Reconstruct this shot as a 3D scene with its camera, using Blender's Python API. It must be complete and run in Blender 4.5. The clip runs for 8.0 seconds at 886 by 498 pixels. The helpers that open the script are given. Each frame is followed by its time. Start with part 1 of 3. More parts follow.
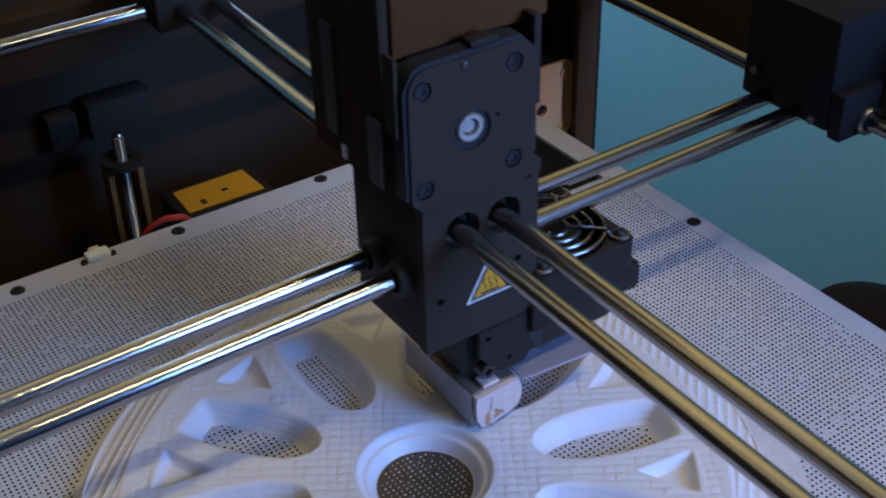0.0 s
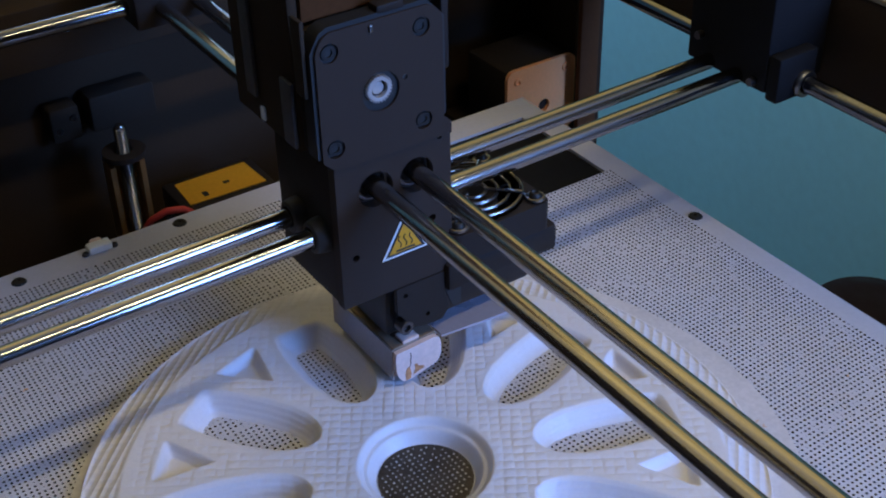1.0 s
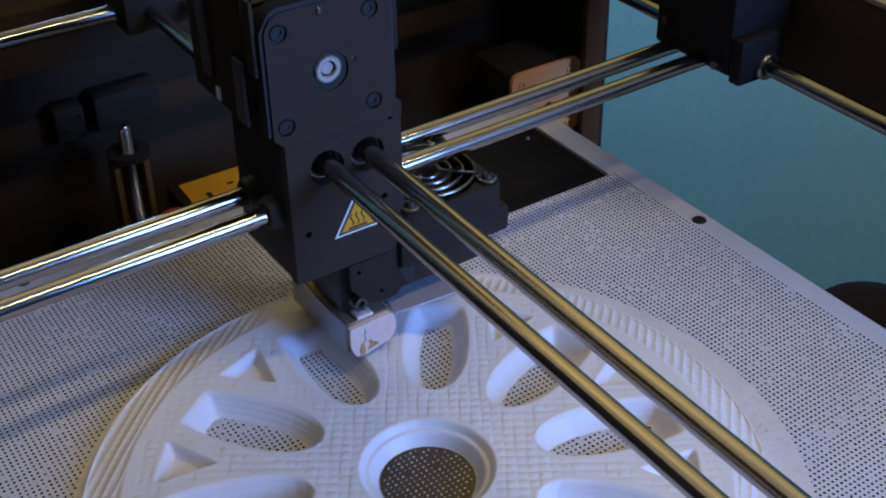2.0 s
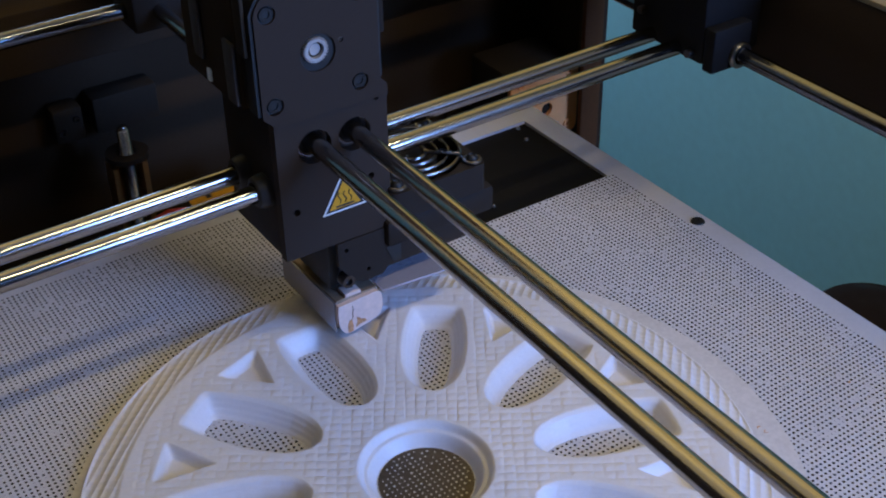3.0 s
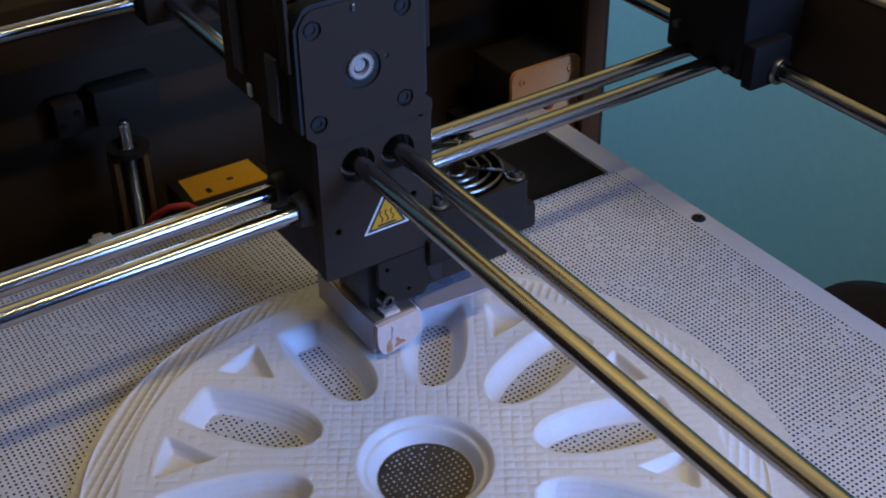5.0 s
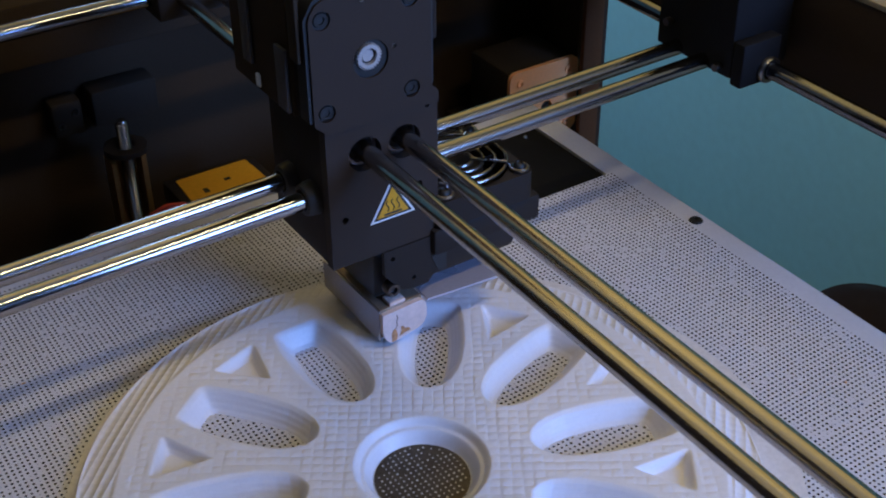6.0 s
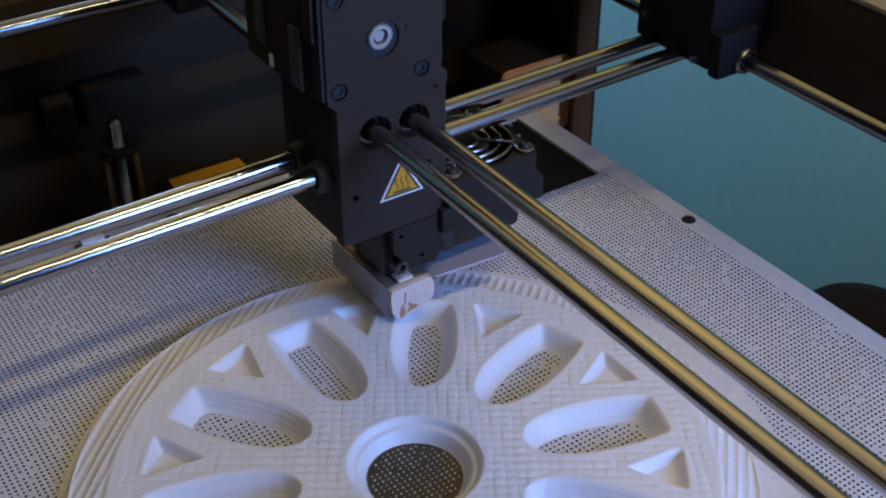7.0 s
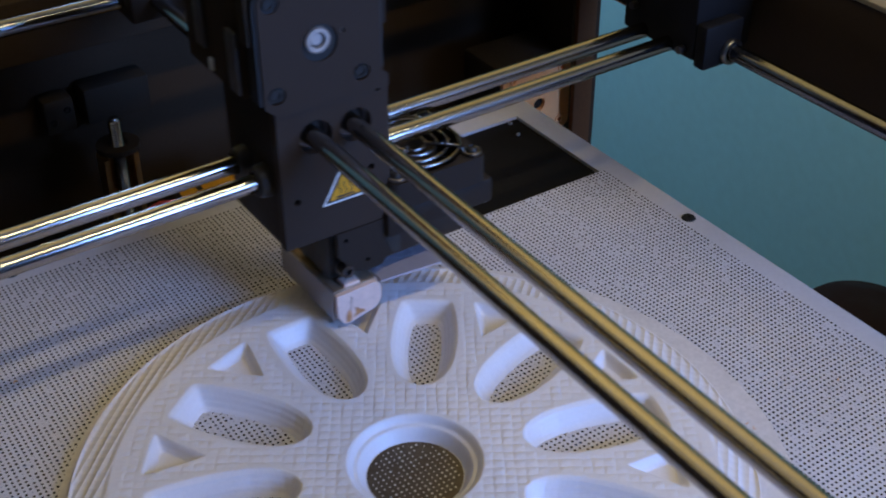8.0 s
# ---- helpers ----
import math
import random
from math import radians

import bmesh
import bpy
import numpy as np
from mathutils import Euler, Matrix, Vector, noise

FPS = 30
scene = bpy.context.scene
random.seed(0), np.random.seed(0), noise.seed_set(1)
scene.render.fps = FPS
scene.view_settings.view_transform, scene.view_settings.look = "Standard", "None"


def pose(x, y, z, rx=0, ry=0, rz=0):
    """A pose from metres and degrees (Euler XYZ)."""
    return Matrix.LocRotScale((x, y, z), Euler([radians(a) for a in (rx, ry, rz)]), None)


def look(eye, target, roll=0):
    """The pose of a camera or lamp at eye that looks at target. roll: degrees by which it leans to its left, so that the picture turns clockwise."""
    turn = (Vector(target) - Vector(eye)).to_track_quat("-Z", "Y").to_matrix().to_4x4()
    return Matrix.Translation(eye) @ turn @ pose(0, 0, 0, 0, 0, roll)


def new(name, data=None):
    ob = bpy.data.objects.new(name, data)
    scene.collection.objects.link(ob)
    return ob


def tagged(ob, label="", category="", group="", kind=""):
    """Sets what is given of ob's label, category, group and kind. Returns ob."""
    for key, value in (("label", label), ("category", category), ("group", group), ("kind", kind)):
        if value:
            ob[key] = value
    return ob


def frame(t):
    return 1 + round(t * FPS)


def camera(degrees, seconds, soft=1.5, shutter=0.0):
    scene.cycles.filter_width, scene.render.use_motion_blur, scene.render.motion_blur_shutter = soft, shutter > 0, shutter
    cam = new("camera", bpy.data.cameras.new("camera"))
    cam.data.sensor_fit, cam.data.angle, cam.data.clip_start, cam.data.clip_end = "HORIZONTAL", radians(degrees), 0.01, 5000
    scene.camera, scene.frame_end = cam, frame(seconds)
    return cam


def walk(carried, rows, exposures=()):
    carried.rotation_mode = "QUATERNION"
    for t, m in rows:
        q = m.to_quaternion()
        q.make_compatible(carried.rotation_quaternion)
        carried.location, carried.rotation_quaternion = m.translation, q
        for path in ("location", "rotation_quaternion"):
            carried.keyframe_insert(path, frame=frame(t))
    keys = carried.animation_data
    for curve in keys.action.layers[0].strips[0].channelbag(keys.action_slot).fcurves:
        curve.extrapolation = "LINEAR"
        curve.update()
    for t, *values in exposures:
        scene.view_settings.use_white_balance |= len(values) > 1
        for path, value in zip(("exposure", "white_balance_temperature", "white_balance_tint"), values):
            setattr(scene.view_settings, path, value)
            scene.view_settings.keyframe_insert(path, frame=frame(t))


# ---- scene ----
cam = camera(38.386, 8.0, soft=2.0, shutter=0.4)
MM = 0.001
EYE = Vector((-0.1572, -0.2529, 0.2952))


def aim(yaw, pitch, lean):
    """Camera on its stand, turned by yaw and pitch and leaning a little."""
    w, p = radians(yaw), radians(pitch)
    way = Vector((-math.sin(w) * math.cos(p), math.cos(w) * math.cos(p), math.sin(p)))
    return look(EYE, EYE + way, -lean)


walk(cam, [
    (0, aim(-33.347, -34.259, 1.541)),
    (0.5, aim(-33.366, -34.467, 1.437)),
    (1, aim(-33.263, -34.562, 1.342)),
    (2.5, aim(-33.071, -34.408, 1.021)),
    (3, aim(-33.154, -34.407, 1.017)),
    (3.5, aim(-33.000, -34.440, 0.910)),
    (4, aim(-32.997, -34.539, 0.896)),
    (5.5, aim(-33.226, -34.574, 0.678)),
    (6, aim(-33.260, -34.548, 0.453)),
    (6.5, aim(-33.348, -34.568, 0.308)),
    (7, aim(-33.638, -34.596, 0.185)),
    (7.5, aim(-33.654, -34.603, 0.103)),
    (8, aim(-33.642, -34.663, 0.256)),
], exposures=[(0, 0.02, 5370, 10), (1, 0.02, 5400, 10), (2.5, 0.02, 5680, 10), (3.5, 0.02, 5790, 10), (5.5, 0.02, 5730, 10), (8, 0.02, 5790, 10)])

# ---- light ----
world = bpy.data.worlds.new("world")
scene.world = world
world.use_nodes = True
sky = world.node_tree.nodes.new("ShaderNodeTexSky")
sky.sky_type, sky.sun_disc = "NISHITA", False
sky.sun_elevation, sky.sun_rotation = radians(25), radians(200)
world.node_tree.links.new(sky.outputs[0], world.node_tree.nodes["Background"].inputs[0])
world.node_tree.nodes["Background"].inputs[1].default_value = 0.1
scene.view_settings.exposure = 0.0


def area_lamp(name, eye, target, wide, high, watts, colour):
    data = bpy.data.lights.new(name, "AREA")
    data.shape, data.size, data.size_y, data.energy, data.color = "RECTANGLE", wide, high, watts, colour
    ob = new(name, data)
    ob.matrix_world = look(eye, target)
    return ob


# tube hung above the front of the printer, along its width
area_lamp("tube_light", (0.28, -0.31, 0.9), (0.28, 0.05, 0.0), 0.5, 0.026, 2.95, (1.0, 0.76, 0.36))
# unseen warm panel added behind the printer for gold stripes on the rods
area_lamp("added_warm_panel", (0.58, 1.0, 1.26), (0.02, 0.0, 0.08), 1.9, 1.3, 4.5, (1.0, 0.66, 0.12))
# unseen warm panel added on the ceiling to widen the gold rod reflections
area_lamp("added_ceiling_glow", (-0.5, 1.1, 1.70), (-0.5, 1.05, 0.0), 2.4, 1.3, 3.6, (1.0, 0.66, 0.12))
# daylight in the first window; unseen back window added to brighten the partition
area_lamp("window_light", (0.545, -1.12, 0.50), (0.05, -0.05, 0.0), 0.50, 0.60, 24.0, (0.26, 0.45, 1.0))
area_lamp("partition_fill_light", (0.65, 1.985, 0.30), (0.80, 0.4, -0.25), 0.6, 0.9, 9.0, (0.42, 0.60, 0.90))


# ---- materials ----
def material(name, colour, rough=0.5, metal=0.0, grain=600, bump=0.1, vary=0.12, stain=18, gloss=0.5):
    """Surface with a fine grain, broad stains and a little relief. grain, stain: noise cells a metre."""
    m = bpy.data.materials.new(name)
    m.use_nodes = True
    n, l = m.node_tree.nodes, m.node_tree.links
    b = n["Principled BSDF"]
    b.inputs["Metallic"].default_value = metal
    b.inputs["Specular IOR Level"].default_value = gloss
    co = n.new("ShaderNodeTexCoord")
    fine, wide = n.new("ShaderNodeTexNoise"), n.new("ShaderNodeTexNoise")
    fine.inputs["Scale"].default_value, fine.inputs["Detail"].default_value = grain, 5
    wide.inputs["Scale"].default_value, wide.inputs["Detail"].default_value = stain, 6
    for t in (fine, wide):
        l.new(co.outputs["Object"], t.inputs["Vector"])
    add = n.new("ShaderNodeMath")
    l.new(fine.outputs["Fac"], add.inputs[0])
    l.new(wide.outputs["Fac"], add.inputs[1])
    span = n.new("ShaderNodeMapRange")
    span.inputs["From Min"].default_value, span.inputs["From Max"].default_value = 0.6, 1.4
    span.inputs["To Min"].default_value, span.inputs["To Max"].default_value = 1 - vary, 1 + vary
    l.new(add.outputs[0], span.inputs["Value"])
    mul = n.new("ShaderNodeVectorMath")
    mul.operation = "SCALE"
    mul.inputs[0].default_value = colour
    l.new(span.outputs[0], mul.inputs["Scale"])
    l.new(mul.outputs[0], b.inputs["Base Color"])
    rr = n.new("ShaderNodeMapRange")
    rr.inputs["From Min"].default_value, rr.inputs["From Max"].default_value = 0.3, 0.7
    rr.inputs["To Min"].default_value, rr.inputs["To Max"].default_value = max(rough * 0.8, 0.02), min(rough * 1.25, 1)
    l.new(wide.outputs["Fac"], rr.inputs["Value"])
    l.new(rr.outputs[0], b.inputs["Roughness"])
    if bump:
        bp = n.new("ShaderNodeBump")
        bp.inputs["Strength"].default_value, bp.inputs["Distance"].default_value = bump, 0.0003
        l.new(fine.outputs["Fac"], bp.inputs["Height"])
        l.new(bp.outputs[0], b.inputs["Normal"])
    return m


BLACK = material("black_plastic", (0.024, 0.018, 0.0145), 0.55, grain=1500, bump=0.12, gloss=0.15)
BODY = material("charcoal_moulded_plastic", (0.033, 0.0225, 0.0165), 0.6, grain=1800, bump=0.15, gloss=0.2)
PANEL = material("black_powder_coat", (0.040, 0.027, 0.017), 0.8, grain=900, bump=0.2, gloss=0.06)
STEEL = material("ground_steel", (0.45, 0.42, 0.39), 0.20, 1.0, grain=900, bump=0.0, vary=0.05)
CASING = material("black_motor_casing", (0.036, 0.027, 0.019), 0.75, grain=900, bump=0.2, gloss=0.08)
BOARD = material("black_circuit_board", (0.0085, 0.008, 0.0085), 0.6, grain=700, bump=0.15, vary=0.2, gloss=0.12)
POLISHED = material("polished_steel", (0.38, 0.36, 0.345), 0.13, 1.0, grain=900, bump=0.0, vary=0.06)
CHROME = material("bright_wire", (0.22, 0.205, 0.19), 0.28, 1.0, bump=0.0, vary=0.05)
WORN = material("oily_steel", (0.20, 0.20, 0.21), 0.16, 1.0, bump=0.0, vary=0.2)
SCREW = material("blackened_screw", (0.012, 0.011, 0.010), 0.5, 0.2)
DULL = material("dull_grey_steel", (0.075, 0.068, 0.066), 0.6, 0.4, vary=0.25, stain=120)
ALU = material("brushed_aluminium", (0.42, 0.40, 0.40), 0.38, 1.0, grain=1200, bump=0.1)
DARKSTEEL = material("dark_steel", (0.12, 0.11, 0.11), 0.35, 1.0)
BROWNSTEEL = material("heat_stained_steel", (0.32, 0.24, 0.17), 0.45, 0.6, vary=0.25, stain=90)
BED = material("painted_plate", (0.54, 0.528, 0.565), 0.45, grain=700, bump=0.1, vary=0.07, stain=25, gloss=0.3)
PRINT = material("white_printed_plastic", (0.70, 0.672, 0.69), 0.42, grain=900, bump=0.12, vary=0.05, stain=45)
RAFT = material("cream_raft_plastic", (0.60, 0.565, 0.56), 0.6, vary=0.14, stain=60)
BRONZE = material("bare_bronze_plate", (0.12, 0.10, 0.075), 0.42, 0.8, vary=0.3, stain=120)
PLUG = material("pale_plastic_plug", (0.62, 0.58, 0.50), 0.5)
PEACH = material("peach_silicone", (0.70, 0.53, 0.45), 0.55, vary=0.12, stain=160)
BURNT = material("burnt_filament", (0.46, 0.22, 0.09), 0.5, vary=0.4, stain=300)
GEAR = material("light_grey_metal", (0.56, 0.53, 0.51), 0.35, 0.6, bump=0.05)
WARMFACE = material("warm_lit_face_metal", (0.96, 0.43, 0.16), 0.55, vary=0.08, gloss=0.12)
YELLOW = material("yellow_label_paper", (0.64, 0.30, 0.006), 0.5, vary=0.12)
WHITE = material("white_label_paper", (0.78, 0.78, 0.76), 0.5, vary=0.04)
INK = material("black_ink", (0.015, 0.015, 0.015), 0.5)
RED = material("red_wire_sleeve", (0.55, 0.05, 0.03), 0.45)
BROWNHOUSE = material("brown_bronze", (0.32, 0.18, 0.06), 0.45, 0.6, vary=0.2)
BRASS = material("brass", (0.50, 0.32, 0.12), 0.35, 1.0, vary=0.2)
SCRAP = material("orange_filament", (0.60, 0.32, 0.12), 0.5)
OLIVE = material("warm_lit_beam_top", (0.22, 0.17, 0.09), 0.6, vary=0.15)
BROWN = material("brown_with_warm_light", (0.10, 0.040, 0.014), 0.6, vary=0.15, gloss=0.1)
SATIN = material("satin_block_side", (0.38, 0.36, 0.365), 0.38, 0.7, vary=0.12, stain=70)
COLLAR = material("grey_brown_collar", (0.036, 0.031, 0.027), 0.5, vary=0.15, gloss=0.3)
LAVENDER = material("satin_duct_sheet", (0.55, 0.52, 0.60), 0.3, 0.5, vary=0.06)
PLASTER = material("off_white_plaster", (0.55, 0.54, 0.52), 0.8, grain=60, bump=0.3, vary=0.06, stain=2)
DUSK = material("unseen_dark_wall", (0.085, 0.068, 0.055), 0.8, grain=60, bump=0.3, vary=0.08, stain=2)
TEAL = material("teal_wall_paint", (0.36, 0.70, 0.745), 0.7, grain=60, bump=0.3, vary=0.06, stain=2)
FLOOR = material("grey_floor", (0.20, 0.19, 0.18), 0.6, grain=80, vary=0.15, stain=3)
CEIL = material("white_ceiling", (0.70, 0.70, 0.68), 0.8, grain=60, stain=2)
WOOD = material("brown_table_board", (0.22, 0.13, 0.07), 0.5, grain=120, vary=0.2, stain=8)
LEATHER = material("dark_brown_leather", (0.020, 0.010, 0.007), 0.7, grain=300, bump=0.3, gloss=0.1)


# ---- mesh helpers, all in millimetres ----
def mesh_object(name, bm, mat, smooth=40):
    bmesh.ops.scale(bm, vec=(MM, MM, MM), verts=bm.verts)
    bmesh.ops.recalc_face_normals(bm, faces=bm.faces)
    data = bpy.data.meshes.new(name)
    if smooth:
        for f in bm.faces:
            f.smooth = True
        for e in bm.edges:
            if len(e.link_faces) == 2 and e.calc_face_angle(0) > radians(smooth):
                e.smooth = False
    bm.to_mesh(data)
    bm.free()
    data.materials.append(mat)
    return new(name, data)


def part(name, bm, mat, parent, label="", smooth=40):
    ob = mesh_object(name, bm, mat, smooth)
    ob.parent = parent
    return tagged(ob, label)


def thing(name, label, category, at=(0, 0, 0), kind="", group=""):
    ob = new(name)
    ob.empty_display_size = 0.01
    ob.location = Vector(at) * MM
    return tagged(ob, label, category, group, kind)


def box(x0, x1, y0, y1, z0, z1, bevel=0.0, bm=None, seg=2):
    own = bmesh.new()
    bmesh.ops.create_cube(own, size=1)
    for v in own.verts:
        v.co = Vector(((x0 + x1) / 2 + v.co.x * (x1 - x0), (y0 + y1) / 2 + v.co.y * (y1 - y0), (z0 + z1) / 2 + v.co.z * (z1 - z0)))
    if bevel:
        bmesh.ops.bevel(own, geom=own.edges[:], offset=bevel, segments=seg, affect="EDGES", profile=0.5)
    return merge(bm, own)


def merge(bm, own):
    if bm is None:
        return own
    tmp = bpy.data.meshes.new("tmp")
    own.to_mesh(tmp)
    own.free()
    bm.from_mesh(tmp)
    bpy.data.meshes.remove(tmp)
    return bm


def tube(path, r, seg=12, bm=None, closed=False):
    """Round bar along a list of points; r: one radius, or one for each point."""
    bm = bm or bmesh.new()
    pts = [Vector(p) for p in path]
    radii = r if isinstance(r, (list, tuple)) else [r] * len(pts)
    rings, side = [], None
    for i, p in enumerate(pts):
        a = pts[i - 1] if (i or closed) else p
        b = pts[(i + 1) % len(pts)] if (i + 1 < len(pts) or closed) else p
        way = (b - a).normalized()
        if side is None:
            side = way.orthogonal().normalized()
        side = (side - way * side.dot(way)).normalized()
        other = way.cross(side)
        rings.append([bm.verts.new(p + (side * math.cos(k * 2 * math.pi / seg) + other * math.sin(k * 2 * math.pi / seg)) * radii[i]) for k in range(seg)])
    n = len(rings)
    for i in range(n if closed else n - 1):
        for k in range(seg):
            bm.faces.new((rings[i][k], rings[i][(k + 1) % seg], rings[(i + 1) % n][(k + 1) % seg], rings[(i + 1) % n][k]))
    if not closed:
        bm.faces.new(rings[0][::-1])
        bm.faces.new(rings[-1])
    return bm


def circle(cx, cy, r, n=24, start=0.0):
    return [(cx + r * math.cos(start + k * 2 * math.pi / n), cy + r * math.sin(start + k * 2 * math.pi / n)) for k in range(n)]


def slab(outline, holes, lo, hi, axis="y", bevel=0.0):
    """Flat piece with holes right through it: outline and holes in the plane across axis, from lo to hi along it."""
    bm = bmesh.new()

    def place(u, v, w):
        return (u, w, v) if axis == "y" else (u, v, w) if axis == "z" else (w, u, v)

    edges, loops = [], []
    for ring in (outline, *holes):
        vs = [bm.verts.new(place(u, v, lo)) for u, v in ring]
        loops.append(vs)
        edges += [bm.edges.new((vs[i], vs[(i + 1) % len(vs)])) for i in range(len(vs))]
    if holes:
        bmesh.ops.triangle_fill(bm, edges=edges, use_beauty=True)
    else:
        bm.faces.new(loops[0])
    made = bmesh.ops.extrude_face_region(bm, geom=bm.faces[:])
    shift = Vector(place(0, 0, hi - lo))
    for v in made["geom"]:
        if isinstance(v, bmesh.types.BMVert):
            v.co += shift
    return bm


def rounded(x0, x1, y0, y1, r, n=5):
    out = []
    for cx, cy, a in ((x1 - r, y1 - r, 0), (x0 + r, y1 - r, 90), (x0 + r, y0 + r, 180), (x1 - r, y0 + r, 270)):
        out += [(cx + r * math.cos(radians(a + 90 * k / n)), cy + r * math.sin(radians(a + 90 * k / n))) for k in range(n + 1)]
    return out


def screw(r, depth, at, way="z", bm=None):
    """Socket-head screw: a head with a rounded rim and a six-sided recess."""
    prof = [(0, -depth), (r, -depth), (r, -0.25 * r), (r * 0.88, 0), (r * 0.5, 0), (r * 0.45, -0.5 * r), (0, -0.5 * r)]
    return lathe(prof, 18, at, way, bm)


def lathe(prof, seg, at=(0, 0, 0), way="z", bm=None):
    """Turned piece from (radius, height) pairs about the axis way through at."""
    own = bmesh.new()

    def place(r, h, a):
        u, v = r * math.cos(a), r * math.sin(a)
        p = {"z": (u, v, h), "y": (u, -h, v), "x": (h, u, v)}[way]
        return Vector(p) + Vector(at)

    rings = []
    for r, h in prof:
        rings.append([own.verts.new(place(r, h, 0))] if r == 0 else [own.verts.new(place(r, h, k * 2 * math.pi / seg)) for k in range(seg)])
    for a, b in zip(rings, rings[1:]):
        for k in range(seg):
            q = [a[k % len(a)], a[(k + 1) % len(a)], b[(k + 1) % len(b)], b[k % len(b)]]
            q = [v for i, v in enumerate(q) if v not in q[:i]]
            if len(q) > 2:
                own.faces.new(q)
    return merge(bm, own)


# ---- room ----
def build_room():
    plain = "plain off-white plaster wall of the workshop"
    north = box(-1960, 330, 2000, 2060, -950, 1750)
    box(970, 2100, 2000, 2060, -950, 1750, bm=north)
    box(330, 970, 2000, 2060, -950, -170, bm=north)
    box(330, 970, 2000, 2060, 770, 1750, bm=north)
    walls = [("wall_north", north), ("wall_west", box(-1960, -1900, -2400, 2000, -950, 1750)),
             ("wall_alcove", box(2040, 2100, -400, 2000, -950, 1750)),
             ("wall_return", box(620, 2100, -460, -400, -950, 1750))]
    bm = box(560, 620, -2400, -1400, -950, 1750)
    box(560, 620, -840, -400, -950, 1750, bm=bm)
    box(560, 620, -1400, -840, -950, 180, bm=bm)
    box(560, 620, -1400, -840, 820, 1750, bm=bm)
    walls.append(("wall_east", bm))
    bm = box(-1960, 620, -2460, -2400, -950, 1750)
    walls.append(("wall_south", bm))
    for name, bm in walls:
        # south wall is out of sight and coloured dark to dim rod reflections
        if name == "wall_south":
            tagged(mesh_object(name, bm, DUSK), "unseen workshop wall, darkened to dim the rod reflections", "wall", kind="structure")
        elif name in ("wall_north", "wall_alcove"):
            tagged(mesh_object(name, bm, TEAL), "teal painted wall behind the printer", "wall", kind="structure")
        else:
            tagged(mesh_object(name, bm, PLASTER), plain, "wall", kind="structure")
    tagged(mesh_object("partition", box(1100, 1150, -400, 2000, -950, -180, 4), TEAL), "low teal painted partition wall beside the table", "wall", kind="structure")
    tagged(mesh_object("floor", box(-1960, 2100, -2460, 2060, -1000, -950), FLOOR), "grey worn floor of the workshop", "floor", kind="structure")
    tagged(mesh_object("ceiling", box(-1960, 2100, -2460, 2060, 1750, 1800), CEIL), "plain white workshop ceiling", "ceiling", kind="structure")
    win = tagged(new("window_1"), "plain window that lets in bluish daylight", "window", kind="structure")
    bm = box(570, 610, -1400, -1375, 180, 820)
    box(570, 610, -865, -840, 180, 820, bm=bm)
    box(570, 610, -1375, -865, 180, 205, bm=bm)
    box(570, 610, -1375, -865, 795, 820, bm=bm)
    part("window_frame", bm, CEIL, win)
    # back window is an added opening for the lamp that fills the partition
    win = tagged(new("added_window"), "unseen back window added to brighten the partition", "window", kind="structure")
    bm = box(330, 352, 2010, 2050, -170, 770)
    box(948, 970, 2010, 2050, -170, 770, bm=bm)
    box(352, 948, 2010, 2050, -170, -148, bm=bm)
    box(352, 948, 2010, 2050, 748, 770, bm=bm)
    part("window_frame", bm, CEIL, win)
    table = thing("work_table", "brown wooden work table under the printer", "table", (0, 0, -950))
    part("tabletop", box(-420, 270, -330, 420, 730, 768, 3), WOOD, table)
    for x in (-390, 240):
        for y in (-300, 390):
            part("leg", box(x - 25, x + 25, y - 25, y + 25, 0, 730, 2), WOOD, table)
    bin_ = thing("waste_bin", "small dark brown waste bin with a rounded lid on the floor", "bin", (880, 438, -950))
    part("body", lathe([(0, 0), (70, 0), (74, 4), (86, 290), (84, 292), (0, 292)], 40), LEATHER, bin_)
    part("lid", lathe([(0, 366), (40, 364), (70, 354), (86, 336), (92, 314), (92, 293), (0, 293)], 40), LEATHER, bin_)


build_room()


# ---- printer case ----
def build_case():
    case = thing("printer_case", "black sheet-metal printer case with open front, top and side window", "printer case", (0, 0, -180))
    z = 180
    part("back_panel", box(-240, 262, 268, 272, 0, z + 105, 1), PANEL, case)
    # left panel is raised out of view to darken plate and rod reflections
    part("left_panel", box(-244, -240, -190, 272, 0, z + 330, 1), PANEL, case)
    part("bottom_panel", box(-240, 262, -190, 268, 0, 4), PANEL, case)
    hole = [(-60, 30), (212, 30), (212, z + 57), (-60, z + 57)]
    part("right_panel", slab([(-75, 4), (268, 4), (268, z + 102), (-75, z + 102)], [hole], 247, 251, "x"), PANEL, case, "black side panel with a large open window")
    part("side_beam", box(214, 247, -75, 240, z + 57, z + 102, 1.5), PANEL, case, "black beam above the side window")
    # added strip colours the beam's top as if warmly lit
    part("beam_top", box(213.6, 251.4, -75.4, 240, z + 102.1, z + 104.4, 0.6), OLIVE, case, "added strip with warm light put into its olive-brown colour")
    # brown of the posts is warm light put into their colour
    part("corner_post", box(229, 241.5, 203, 206.5, 4, z + 101, 1.2), BROWN, case, "corner post with warm light put into its brown colour")
    part("post_filler", box(236, 246.9, 216, 240, 4, z + 101), PANEL, case)
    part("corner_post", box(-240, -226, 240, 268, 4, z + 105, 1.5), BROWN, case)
    part("cross_rail", box(-226, 234, 246, 268, z + 56, z + 84, 1.5), PANEL, case)
    return case


build_case()


